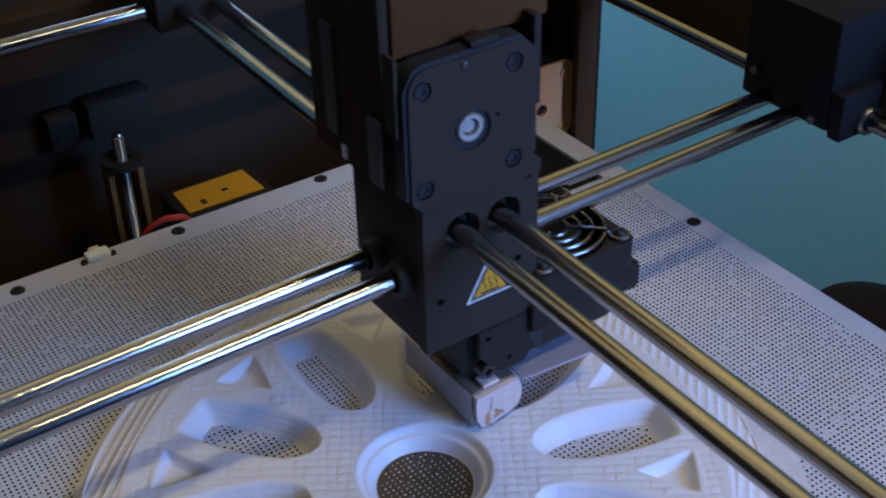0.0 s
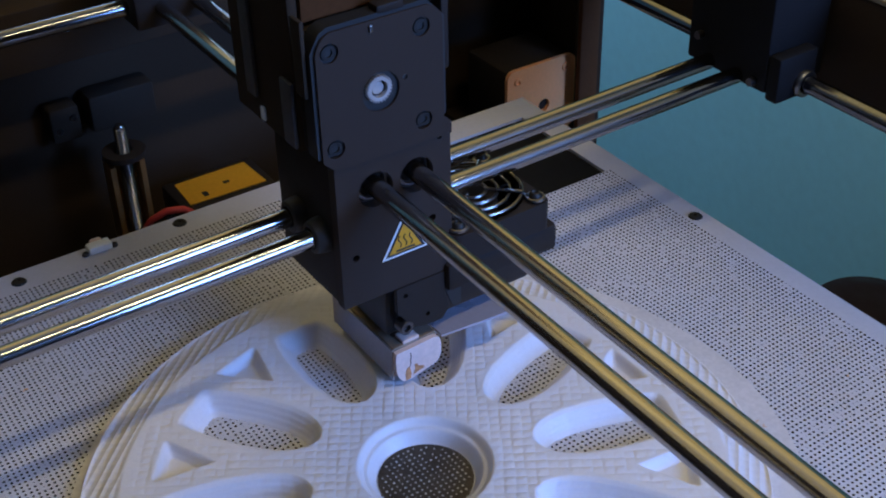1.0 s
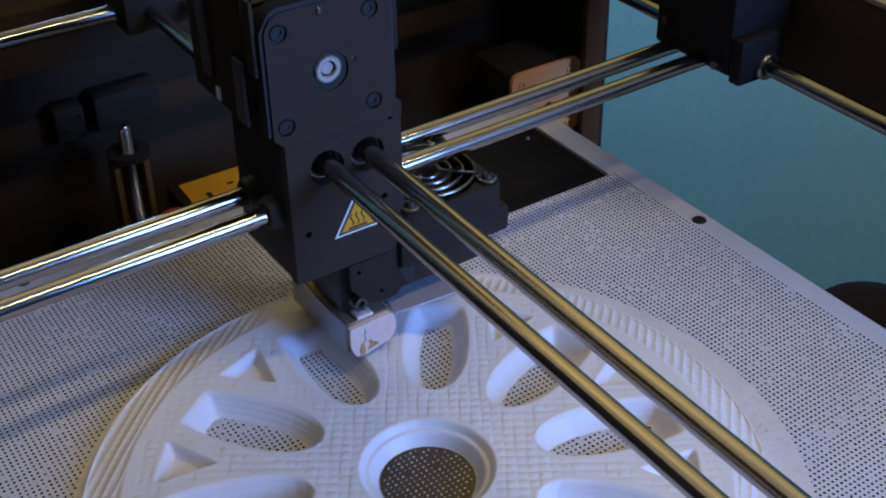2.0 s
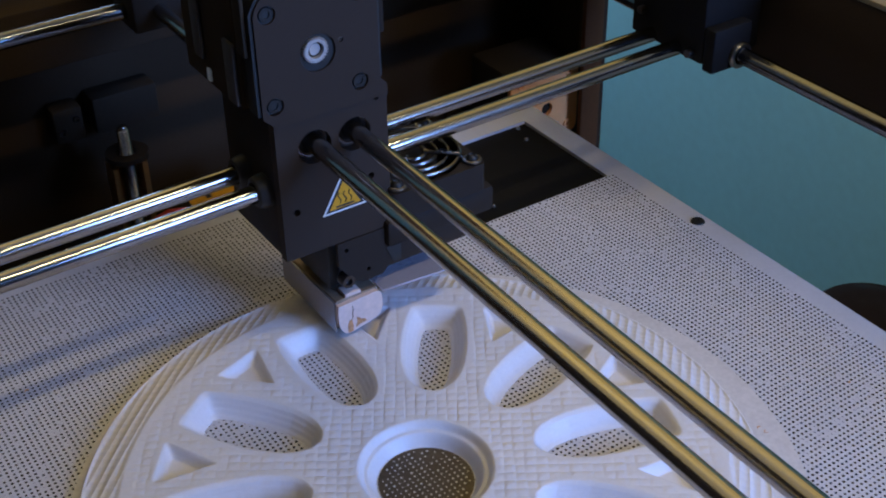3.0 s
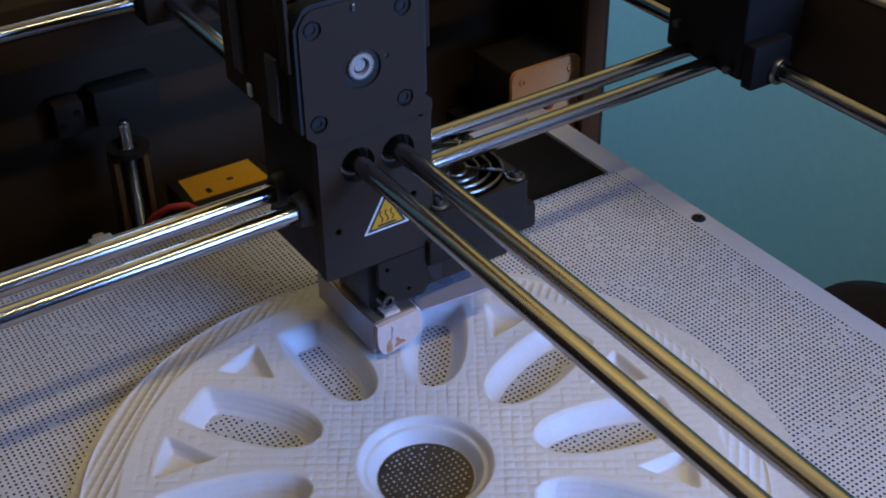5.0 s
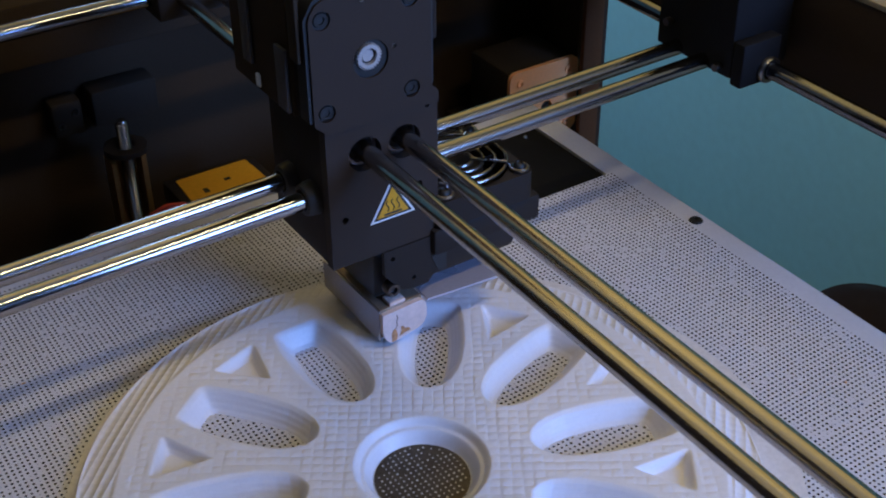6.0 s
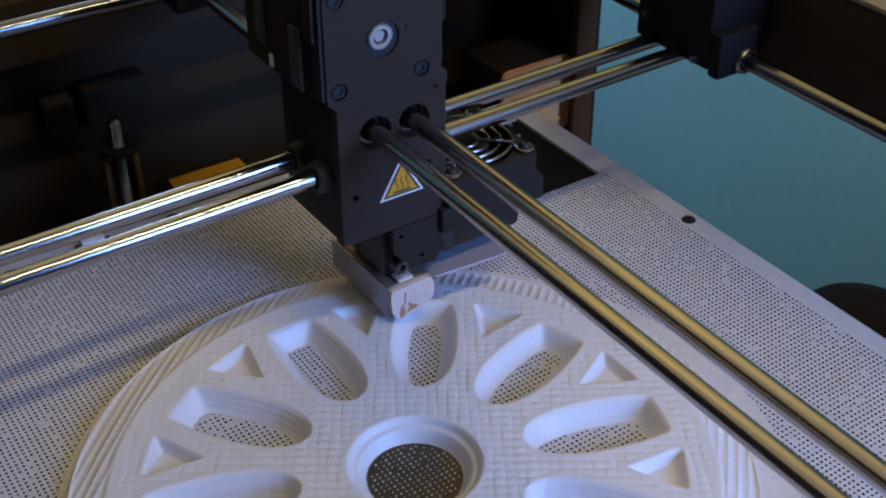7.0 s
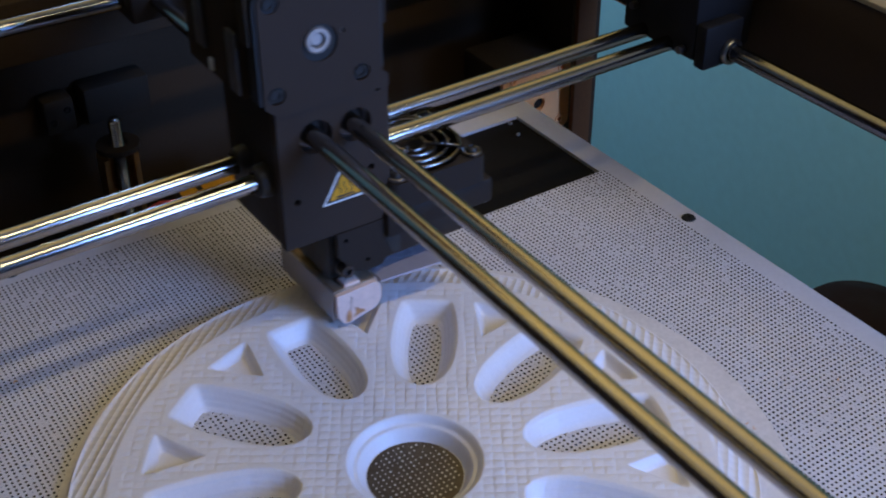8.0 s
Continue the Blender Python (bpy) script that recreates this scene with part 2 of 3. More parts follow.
def build_guide_rods():
    for name, label, a, b in (("guide_rod", "polished steel guide rod along the side of the printer", (192.8, -190, 72), (192.8, 262, 72)),
                              ("guide_rod", "polished steel guide rod across the back of the printer", (-226, 213.5, 88), (214, 213.5, 88))):
        rod = thing(name, label, "guide rod", a, group="fixed guide rods")
        d = Vector(b) - Vector(a)
        part("shaft", tube([(0, 0, 0.3), d + Vector((0, 0, 0.3))], 3.35, 28), WORN, rod)
        w = d.normalized()
        for at in (Vector((0, 0, 0)), d):
            part("end_holder", tube([at - w * 6, at + w * 6], 8, 20), BLACK, rod)


build_guide_rods()


# ---- gantries ----
def build_cross_gantry():
    """The pair of rods across the printer with the carriage on the side rod; its origin lies on the head's front plane."""
    g = thing("cross_gantry", "two polished steel rods ending in a black side carriage", "gantry", (0, 0, 71))
    for y in (11, 26):
        part("rod", tube([(-226, y - 3.9, 0), (196, y + 2.8, 0)], 3.2, 32), POLISHED, g, "long polished steel rod")
    c = part("carriage", box(179, 210, -1, 41, -2.5, 40, 1.2), BOARD, g, "black plastic side carriage")
    bm = box(179, 199, -7.2, -1.2, -4.4, 14, 1)
    part("front_lug", bm, BOARD, c)
    part("cap_screw", screw(1.6, 3, (178.4, 4, 1.5), "x"), DARKSTEEL, c)
    part("cap_screw", screw(1.6, 3, (178.4, 33, 10), "x"), DARKSTEEL, c)
    part("bushing_ring", lathe([(3.8, 0), (5.4, 0), (5.4, 1.6), (4.9, 2.2), (3.8, 2.2)], 28, (192.8, -7.2, 1), "y"), CHROME, c, "bright steel bushing ring")
    part("carriage", box(-238, -212, -4, 41, -10, 30, 1.2), BLACK, g)
    return g


def build_long_gantry():
    """The pair of rods along the printer with its rear carriage; its origin lies on the feed gear's axis."""
    g = thing("long_gantry", "two polished steel rods running from front to back", "gantry", (0, 0, 89))
    for x in (-2.4, 12.6):
        part("rod", tube([(x - 2.9, -196, 0), (x + 1.7, 206, 0)], 3.2, 32), STEEL, g, "long polished steel rod")
    part("carriage", box(-12, 22, 203, 226, -8, 34, 1.5), BLACK, g, "black plastic rear carriage")
    part("carriage", box(-12, 22, -216, -192, -8, 34, 1.5), BLACK, g)
    return g


cross_gantry = build_cross_gantry()
long_gantry = build_long_gantry()


# ---- print head; heights count from the feed gear's axis ----
LIFT = 115.4


def up(bm):
    bmesh.ops.translate(bm, vec=(0, 0, LIFT), verts=bm.verts)
    return bm


def build_gear():
    teeth, ring = 26, []
    for k in range(teeth):
        for da, r in ((-0.30, 3.75), (-0.16, 4.4), (0.16, 4.4), (0.30, 3.75)):
            a = (k + da * 1.0) * 2 * math.pi / teeth
            ring.append((r * math.cos(a), r * math.sin(a)))
    return slab(ring, [circle(0, 0, 2.75, 24)], -1.2, 3.5)


def build_fan(head):
    """Small square fan lying flat, with its bright wire guard."""
    cx, cy, top = 44.0, 16.0, -61.0
    fan = part("fan", up(slab(rounded(cx - 20, cx + 20, cy - 20, cy + 20, 3), [circle(cx, cy, 18.6, 40)] + [circle(cx + a, cy + b, 1.9, 12) for a in (-16, 16) for b in (-16, 16)], top - 11, top, "z")), BLACK, head, "flat black cooling fan")
    bm = lathe([(0, 0), (9, 0), (9.5, -0.6), (9.5, -9), (0, -9)], 30, (cx, cy, top - 1.2))
    impeller, blades = part("impeller", up(bm), BLACK, fan), []
    for k in range(7):
        a = k * 2 * math.pi / 7
        rows = []
        for r in (9.2, 13.5, 18.0):
            for da, z in ((0.0, -1.5), (0.55, -8.5)):
                rows.append(Vector((cx + r * math.cos(a + da), cy + r * math.sin(a + da), top + z)))
        bm = bmesh.new()
        blades.append(bm)
        vs = [bm.verts.new(p) for p in rows] + [bm.verts.new(p + Vector((0, 0, -0.9))) for p in rows]
        for i in (0, 2):
            bm.faces.new((vs[i], vs[i + 1], vs[i + 3], vs[i + 2]))
            bm.faces.new((vs[i + 6], vs[i + 8], vs[i + 9], vs[i + 7]))
            bm.faces.new((vs[i], vs[i + 2], vs[i + 8], vs[i + 6]))
            bm.faces.new((vs[i + 1], vs[i + 7], vs[i + 9], vs[i + 3]))
    for bm in blades:
        part("blade", up(bm), BLACK, fan)
    bm = bmesh.new()
    for r in (5.5, 9.6, 13.7, 17.8):
        tube([(cx + r * math.cos(t * math.pi / 24), cy + r * math.sin(t * math.pi / 24), top + 1.6) for t in range(48)], 0.62, 8, bm, closed=True)
    for sx in (-1, 1):
        for sy in (-1, 1):
            ex, ey = cx + 16 * sx, cy + 16 * sy
            tube([(cx + 3.5 * sx, cy + 3.5 * sy, top + 2.6), (cx + 12.8 * sx, cy + 12.8 * sy, top + 2.5), (ex - 2.4 * sx, ey - 2.4 * sy, top + 1.2)], 0.65, 8, bm)
            tube([(ex + 3.0 * math.cos(t * math.pi / 10), ey + 3.0 * math.sin(t * math.pi / 10), top + 0.9) for t in range(20)], 0.65, 8, bm, closed=True)
    part("finger_guard", up(bm), CHROME, fan, "bright chromed wire finger guard")
    for sx in (-16, 16):
        for sy in (-16, 16):
            part("fan_screw", up(lathe([(0, -2.5), (2.2, -2.5), (2.3, 1.2), (2.0, 2.2), (1.2, 2.8), (0.9, 2.3), (0, 2.3)], 20, (cx + sx, cy + sy, top))), SCREW, fan, "domed black screw")


def build_head():
    head = thing("print_head", "charcoal print head with gear, warning triangle and side fan", "print head", (0, 0, 7))
    # front plate of the lower body with the two rod openings
    outline = [(-16.5, -75), (25.5, -75), (25.5, -21.5), (22.8, -18.6), (-16.5, -18.6)]
    holes = [circle(-2.4, -34.4, 6.2, 28), circle(12.6, -34.4, 6.2, 28), circle(-11, -57, 1.3, 12), circle(18, -52.5, 1.3, 12), circle(21.5, -23.5, 1.0, 12)]
    part("front_plate", up(slab(outline, holes, 0, 4)), BODY, head, "charcoal front plate with two round openings")
    bm = box(-16.3, 25.3, 4.2, 40, -74.8, -18.8, 0.8)
    part("lower_body", up(bm), BLACK, head, "black lower body")
    for x in (-2.4, 12.6):
        part("rod_bushing", up(lathe([(4.7, 0), (6.0, 0), (6.0, 1.0), (5.7, 1.6), (5.0, 1.6), (4.8, 1.0), (4.7, 1.0)], 28, (x, 4.0, -33.4), "y")), DARKSTEEL, head, "dark steel rod bushing")
    for y in (11, 26):
        part("side_bushing", up(lathe([(3.3, -16.4), (5.2, -16.4), (5.2, -17.3), (4.6, -17.7), (3.3, -17.7)], 28, (0, y, -51.4), "x")), BLACK, head)
        part("rod_collar", up(lathe([(5.2, -16.2), (6.1, -16.2), (5.9, -18.5), (5.3, -20.6), (4.7, -21.0), (3.9, -21.0), (3.9, -17.8), (5.2, -17.8)], 28, (0, y, -51.4), "x")), COLLAR, head, "dark grey-brown tapered rod collar")
        part("side_bushing", up(lathe([(3.3, 25.3), (5.2, 25.3), (5.2, 26.4), (3.3, 26.4)], 28, (0, y, -51.4), "x")), BLACK, head)
    # upper cover over the feed motor
    cover = [(-20, -19), (-20, 15.8), (-19.2, 18.2), (-17.4, 20.6), (-15, 21.8), (17.6, 21.8), (20.4, 20.6), (22.4, 18.4), (23, 16), (23, -16.5), (25.6, -19), (25.6, -23.2), (-15.4, -23.2), (-16.2, -22.6)]
    holes = [circle(0.9, -1.3, 6.4, 30), circle(9.3, 1.0, 0.9, 12)] + [circle(a, b, 3.1, 20) for a in (-15.5, 15.5) for b in (-15.5, 15.5)]
    plate = part("cover_plate", up(slab(cover, holes, -0.7, -0.05)), BODY, head, "charcoal motor cover plate with rounded corners")
    # black slab draws the shaded gap round the cover plate
    part("rim", up(slab([(-21.2, -18), (-21.2, 16.4), (-18, 21.8), (-15.4, 23.2), (18, 23.2), (24.2, 16.6), (24.2, -16), (22, -18)], [], 0.2, 6.0)), INK, head)
    part("cable_tab", up(box(1.2, 10.4, 0, 5, 22.6, 25.2, 0.5)), BLACK, head)
    for a in (-15.5, 15.5):
        for b in (-15.5, 15.5):
            part("cap_screw", up(screw(2.6, 1.2, (a, -0.3, b), "y")), SCREW, plate)
    part("pilot_screw", up(screw(0.8, 0.6, (9.3, -0.3, 1.0), "y")), CHROME, plate)
    part("top_pin", up(box(-2.3, -1.0, -1.3, -0.7, 18.4, 20.6, 0.2)), CHROME, plate, "small bright pin")
    part("motor", up(box(-20.8, 21, 6.2, 44, -18.2, 21, 1.5)), BLACK, head, "black feed motor")
    part("motor_bracket", up(box(-22.8, -21.4, 2, 7.8, 2.0, 26, 0.4)), CASING, head, "dark brown bracket edge")
    part("motor_bracket", up(box(24.4, 27, 2, 7.8, -2.0, 26, 0.4)), BLACK, head)
    part("tower", up(box(-19, 34, 8, 48, 22, 110, 1.2)), BROWN, head, "tall brownish upper housing")
    part("side_cover", up(box(-22.6, -19.2, 9, 50, -19, 106, 0.8)), PANEL, head, "black side cover")
    part("side_clip", up(box(-24.2, -22.8, 8.5, 15.5, -17, 4.5, 0.4)), DULL, head, "dull grey side clip")
    part("side_clip", up(box(-24.2, -22.8, 33, 39, -10, 25, 0.4)), DULL, head, "dull grey side clip")
    part("wire_end", up(box(-23.6, -22.7, 29.5, 32, -17, -12.5, 0.3)), WHITE, head, "small pale wire end")
    # feed gear
    gear = part("feed_gear", build_gear(), GEAR, head, "light grey toothed feed gear")
    gear.location = Vector((0, -0.2, LIFT)) * MM
    part("gear_shaft", lathe([(0, 0.2), (1.9, 0.2), (2.1, -0.1), (2.1, -6), (0, -6)], 24, (0, 0, 0), "y"), GEAR, gear, "polished motor shaft")
    # black ring stands for shade between shaft and gear
    part("bore_gap_shade", lathe([(2.15, -0.4), (2.7, -0.4), (2.7, -2.5), (2.15, -2.5)], 24, (0, 0, 0), "y"), INK, gear)
    # warning triangle
    tri = [(-1.7, -62.1), (15.9, -62.1), (7.1, -46.9)]
    mid = (7.1, -57.03)

    def shrink(k):
        return [(mid[0] + (x - mid[0]) * k, mid[1] + (y - mid[1]) * k) for x, y in tri]

    sticker = part("warning_sticker", up(slab(tri, [], -0.25, -0.02)), WHITE, head, "white-edged yellow triangle that warns of heat")
    part("black_border", up(slab(shrink(0.86), [], -0.32, -0.26)), INK, sticker)
    part("yellow_field", up(slab(shrink(0.70), [], -0.40, -0.33)), YELLOW, sticker)
    part("symbol_bar", up(box(3.6, 10.6, -0.47, -0.41, -60.2, -59.5)), INK, sticker)
    for k in range(3):
        x = 5.0 + 2.1 * k
        part("heat_wave", up(tube([(x + 0.55 * math.sin(t * 0.9), -0.42, -58.8 + t * 0.62) for t in range(8)], 0.22, 6)), INK, sticker)
    # fan, its flange and the duct below it
    build_fan(head)
    part("fan_flange", up(box(22, 68, -3, 40, -83, -72.4, 1.6)), BLACK, head, "black fan flange")
    part("air_duct", up(box(17, 60, 0.6, 34, -94, -76.2, 2.5)), BODY, head, "charcoal air duct")
    # thin black slab on the duct stands for the shaded notch
    part("duct_notch_shade", up(slab([(22.8, -84.4), (29.0, -84.4), (29.0, -91.5), (25.6, -91.5)], [], 0.3, 0.58)), INK, head, "black slab painting the shade of a slanting duct notch")
    part("duct_lip", up(slab([(18.9, -2.5), (48, -5.0), (51.5, -3.8), (53, -0.5), (53, 20), (18.9, 20)], [], -100.6, -99.8, "z")), LAVENDER, head, "satin lavender-grey duct lip")
    # hot end
    part("hanger", up(slab([(3, -75.2), (22, -75.2), (22, -85), (23.5, -91), (20.5, -94.5), (13.5, -94.5), (9, -93), (3, -85)], [circle(6.3, -79, 0.9, 10), circle(14.8, -90, 0.9, 10)], -0.4, 1.4)), BLACK, head, "black hanger plate")
    part("hanger_screw", up(screw(2.8, 4, (6.4, -0.6, -92.4), "y")), DARKSTEEL, head)
    part("heat_break", up(box(2, 17, 6, 30, -98, -75.2, 1)), INK, head)
    block = part("heater_block", up(box(0.8, 18.2, 0.2, 39, -111.8, -99.4, 0.6)), BROWNSTEEL, head, "heat-stained steel heater block")
    part("side_sheet", up(slab([(0.2, -112.6), (40.5, -112.6), (40.5, -100.4), (0.2, -99.8)], [], 0.1, 0.7, "x")), SATIN, block, "satin pale grey side of the block")
    edge = [(0.7, -100.4), (0.4, -103), (0.5, -108), (1.3, -110.8), (2.6, -112.8), (4.2, -113.6), (6.0, -113.4), (15.4, -111.4), (17.6, -110), (18.7, -107.6), (18.9, -103.6), (18.3, -101), (16.8, -99.8), (15.6, -99.6)]
    cap = part("end_cap", up(slab(edge, [], -2.0, 0.0)), PEACH, head, "peach silicone end cap with burnt streaks")
    part("burnt_streak", up(slab([(4.0, -113.2), (6.0, -113.1), (6.3, -111), (5.9, -108.6), (5.3, -107.6), (4.4, -108.4), (3.8, -110.4)], [], -2.12, -2.02)), BURNT, cap, "brown burnt filament streak")
    part("burnt_streak", up(slab([(7.0, -112.0), (9.0, -111.2), (11.8, -110.8), (11.2, -109.6), (9.6, -109.2), (8.6, -107.8), (7.6, -107.8), (7.9, -109.6)], [], -2.12, -2.02)), BURNT, cap, "brown burnt filament streak")
    part("crack", up(tube([(6.2, -2.0, -102), (6.5, -2.0, -103.6), (6.1, -2.0, -105.2), (6.3, -2.0, -106.8), (5.7, -2.0, -108)], 0.16, 6)), BROWN, cap, "thin dark crack")
    tab = part("top_tab", up(box(5.0, 11.5, 0.4, 6.0, -99.6, -98.2, 0.4)), PEACH, head, "peach silicone pad")
    part("burnt_mark", up(slab([(7, 3.2), (8.2, 3.8), (9.6, 3.0), (10, 4.0), (8.6, 5.0), (7.4, 4.4)], [], -98.18, -98.1, "z")), INK, tab)
    part("heater_wire", up(tube([(-13.6, 8, -74.6), (-13.8, 7, -76.5), (-13.2, 6, -78.2)], 0.6, 8)), RED, head, "short red wire end")
    part("nozzle", up(lathe([(0, -115.3), (0.6, -115.3), (2.6, -113), (3.2, -113), (3.2, -111.2), (0, -111.2)], 18, (9.5, 10, 0))), BRASS, head, "brass nozzle")
    return head, gear


print_head, feed_gear = build_head()


# ---- build plate ----
PITCH = 1.95


def build_plate():
    plate = thing("build_plate", "pale painted build plate perforated with small round holes", "build plate", (0, 0, -5))
    x0, y0, nx, ny = -136.0, -126.0, 159, 156
    x1, y1 = x0 + nx * PITCH, y0 + ny * PITCH
    nx0, ny0 = x0 + 119 * PITCH, y0 + 123 * PITCH   # the recess begins at these cells
    nx1, ny1 = x1, y1
    verts, faces, dark = [], [], []
    rng = random.Random(4)
    h = PITCH / 2
    corners = [(h, h), (-h, h), (-h, -h), (h, -h)]
    unit = [(math.cos((k + 1) * math.pi / 4), math.sin((k + 1) * math.pi / 4)) for k in range(8)]
    for j in range(ny):
        for i in range(nx):
            cx, cy = x0 + (i + 0.5) * PITCH, y0 + (j + 0.5) * PITCH
            if cx > nx0 and cy > ny0:
                continue
            b = len(verts)
            r = 0.51 + rng.uniform(-0.06, 0.04)
            clog = 0.03 + 0.4 * max(0.0, noise.noise((cx / 16, cy / 16, 3.0)))
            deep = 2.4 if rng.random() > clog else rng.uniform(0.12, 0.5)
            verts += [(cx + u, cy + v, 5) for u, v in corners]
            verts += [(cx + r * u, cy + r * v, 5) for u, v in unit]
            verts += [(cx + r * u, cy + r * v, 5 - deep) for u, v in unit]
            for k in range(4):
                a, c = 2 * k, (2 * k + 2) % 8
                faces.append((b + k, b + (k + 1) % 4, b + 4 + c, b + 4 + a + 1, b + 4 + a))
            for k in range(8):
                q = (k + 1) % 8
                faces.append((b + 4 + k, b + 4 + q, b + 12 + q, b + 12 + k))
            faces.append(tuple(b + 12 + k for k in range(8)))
            # deep holes are black inside: painted shade on walls, dark base on floors
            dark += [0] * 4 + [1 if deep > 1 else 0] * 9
    data = bpy.data.meshes.new("perforated_panel")
    data.from_pydata([(x * MM, y * MM, z * MM) for x, y, z in verts], [], faces)
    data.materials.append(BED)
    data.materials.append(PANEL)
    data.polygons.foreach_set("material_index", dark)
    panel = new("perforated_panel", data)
    panel.parent = plate
    tagged(panel, "pale panel full of small round holes", kind="stuff")
    R, T = 183.2, 192.0
    part("edge_strip", box(x1, R, y0 - 14, T, 0, 5), BED, plate)
    part("edge_strip", box(x0 - 14, x1, y1, T, 0, 5), BED, plate)
    part("edge_strip", box(x0 - 14, x0, y0 - 14, y1, 0, 5), BED, plate)
    part("edge_strip", box(x0, x1, y0 - 14, y0, 0, 5), BED, plate)
    part("underside", box(x0, x1, y0, y1, 0, 2.3), PANEL, plate)
    # recess with its black contact board
    bm = box(nx0 + 0.2, nx1 - 3.2, ny0 + 0.2, ny1 - 2.6, 2.4, 3.6)
    part("contact_board", bm, BOARD, plate, "black contact board in a rectangular recess")
    part("edge_strip", box(nx1 - 3, nx1, ny0, ny1, 2.4, 5), BED, plate)
    part("edge_strip", box(nx0, nx1 - 3, ny1 - 2.4, ny1, 2.4, 5), BED, plate)
    for x, y, r in ((165.5, 173.6, 1.2), (162.3, 162.8, 1.0), (115.8, 124.0, 0.7)):
        part("board_screw", lathe([(0, -1), (r, -1), (r, 0.2), (r * 0.7, 0.8), (0, 1)], 16, (x, y, 3.7)), ALU, plate, "small bright screw")
    for x, y in ((-72.5, 184.5), (-2.2, 186.6), (68, 188), (178, 63.5), (178, -60), (-72, -133), (70, -133)):
        part("plate_screw", lathe([(0, -2.5), (3.1, -2.5), (3.1, -0.7), (2.6, -0.1), (0.9, 0), (0.8, -0.5), (0, -0.5)], 20, (x, y, 5.7)), SCREW, plate, "dark cap screw")
    for x in (-60, 100):
        part("carrier_arm", box(x - 9, x + 9, -40, 188, -16, -0.2, 1.5), PANEL, plate)
    part("carrier_column", box(0, 40, 60, 100, -171, -0.3, 2), PANEL, plate)
    clip = part("connector", box(-42.5, -32.5, 185, 190.5, 5, 8.2, 0.8), WHITE, plate, "small pale connector with two dark pins")
    part("connector_cap", box(-40, -35, 189.5, 193, 5.2, 8.0, 0.8), PEACH, clip)
    for x in (-43.8, -31.4):
        part("pin", screw(1.5, 2, (x, 186.8, 6.2)), DARKSTEEL, clip)
    return plate


build_plate()


# ---- the printed wheel ----
TOP = 7.0
STEP = 36.0
FIRST = 54.2


def smooth(a, b, x):
    t = np.clip((x - a) / (b - a), 0, 1)
    return t * t * (3 - 2 * t)


def soft_least(k, *fields):
    """The least of several distances, with rounded creases."""
    low = np.minimum.reduce(fields)
    return low - k * np.log(sum(np.exp(-np.minimum((f - low) / k, 40)) for f in fields))


def wheel_height(x, y):
    """Height of the wheel's upper skin over the plate, in millimetres."""
    r = np.hypot(x, y)
    a = np.degrees(np.arctan2(y, x))
    s = (a - FIRST + STEP / 2) % STEP - STEP / 2
    along, across = r * np.cos(np.radians(s)), np.abs(r * np.sin(np.radians(s)))
    z = np.full_like(r, TOP)
    # woven top: little cushions on a grid turned by 57 degrees
    c, q = math.cos(radians(57)), math.sin(radians(57))
    u, v = (x * c + y * q) / 3.55, (x * q - y * c) / 3.55
    cushion = np.abs(np.sin(np.pi * u)) ** 0.9 * np.abs(np.sin(np.pi * v)) ** 0.4
    lay = np.sin(37.0 * np.floor(u) + 17.0 * np.floor(v)) * 0.09
    weave = (cushion - 0.75) * 0.27 + lay
    # petal openings with leaning walls
    half = np.interp(along, [36.8, 37.4, 39, 42, 46, 52, 60, 66, 72, 78, 84.8, 85.2], [0.01, 2.6, 5.2, 7.8, 9.7, 11.3, 12.0, 12.0, 11.7, 11.0, 9.7, 9.6])
    inside = soft_least(1.0, half - across, 85.9 - along, (along - 36.6) * 1.3)
    depth = 7.6 * smooth(-0.4, 7.3, inside)
    near = smooth(-3.2, -0.6, inside)
    # triangles between the petals
    s2 = (a - FIRST) % STEP - STEP / 2
    al2, ac2 = r * np.cos(np.radians(s2)), np.abs(r * np.sin(np.radians(s2)))
    tri = soft_least(0.8, 86.5 - al2, ((al2 - 68.0) * 0.53 - ac2) * 0.88)
    depth = np.maximum(depth, 3.5 * smooth(-0.5, 2.8, tri) * np.where(tri > -0.5, 1, 0))
    near = np.maximum(near, smooth(-2.5, -0.4, tri))
    # hub pocket with its ledge
    hub = 21.7 - r
    hubdepth = 2.6 * smooth(-0.6, 2.2, hub) + 5.2 * smooth(2.4, 6.7, hub)
    depth = np.maximum(depth, hubdepth)
    near = np.maximum(near, smooth(-2.6, -0.4, hub))
    # fluted rim that falls away outwards
    fall = smooth(96.5, 109.6, r)
    flute = np.abs(np.sin(np.pi * (x - y) * math.sqrt(0.5) / 3.4)) ** 0.8 + 0.3 * np.abs(np.sin(np.pi * (x + y) * math.sqrt(0.5) / 3.4))
    rim = 2.6 * fall + 5.2 * smooth(109.7, 110.2, r) + 0.48 * flute * smooth(96.5, 99, r) * (1 - smooth(108.6, 109.7, r))
    weave = 1.1 * weave * (1 - smooth(92.5, 96.5, r)) * (1 - near)
    z = z + weave - depth - rim
    # thin printed layers on the leaning walls
    return z + 0.10 * np.sin(z * 2 * np.pi / 1.8) * smooth(0.3, 1.0, depth + rim)


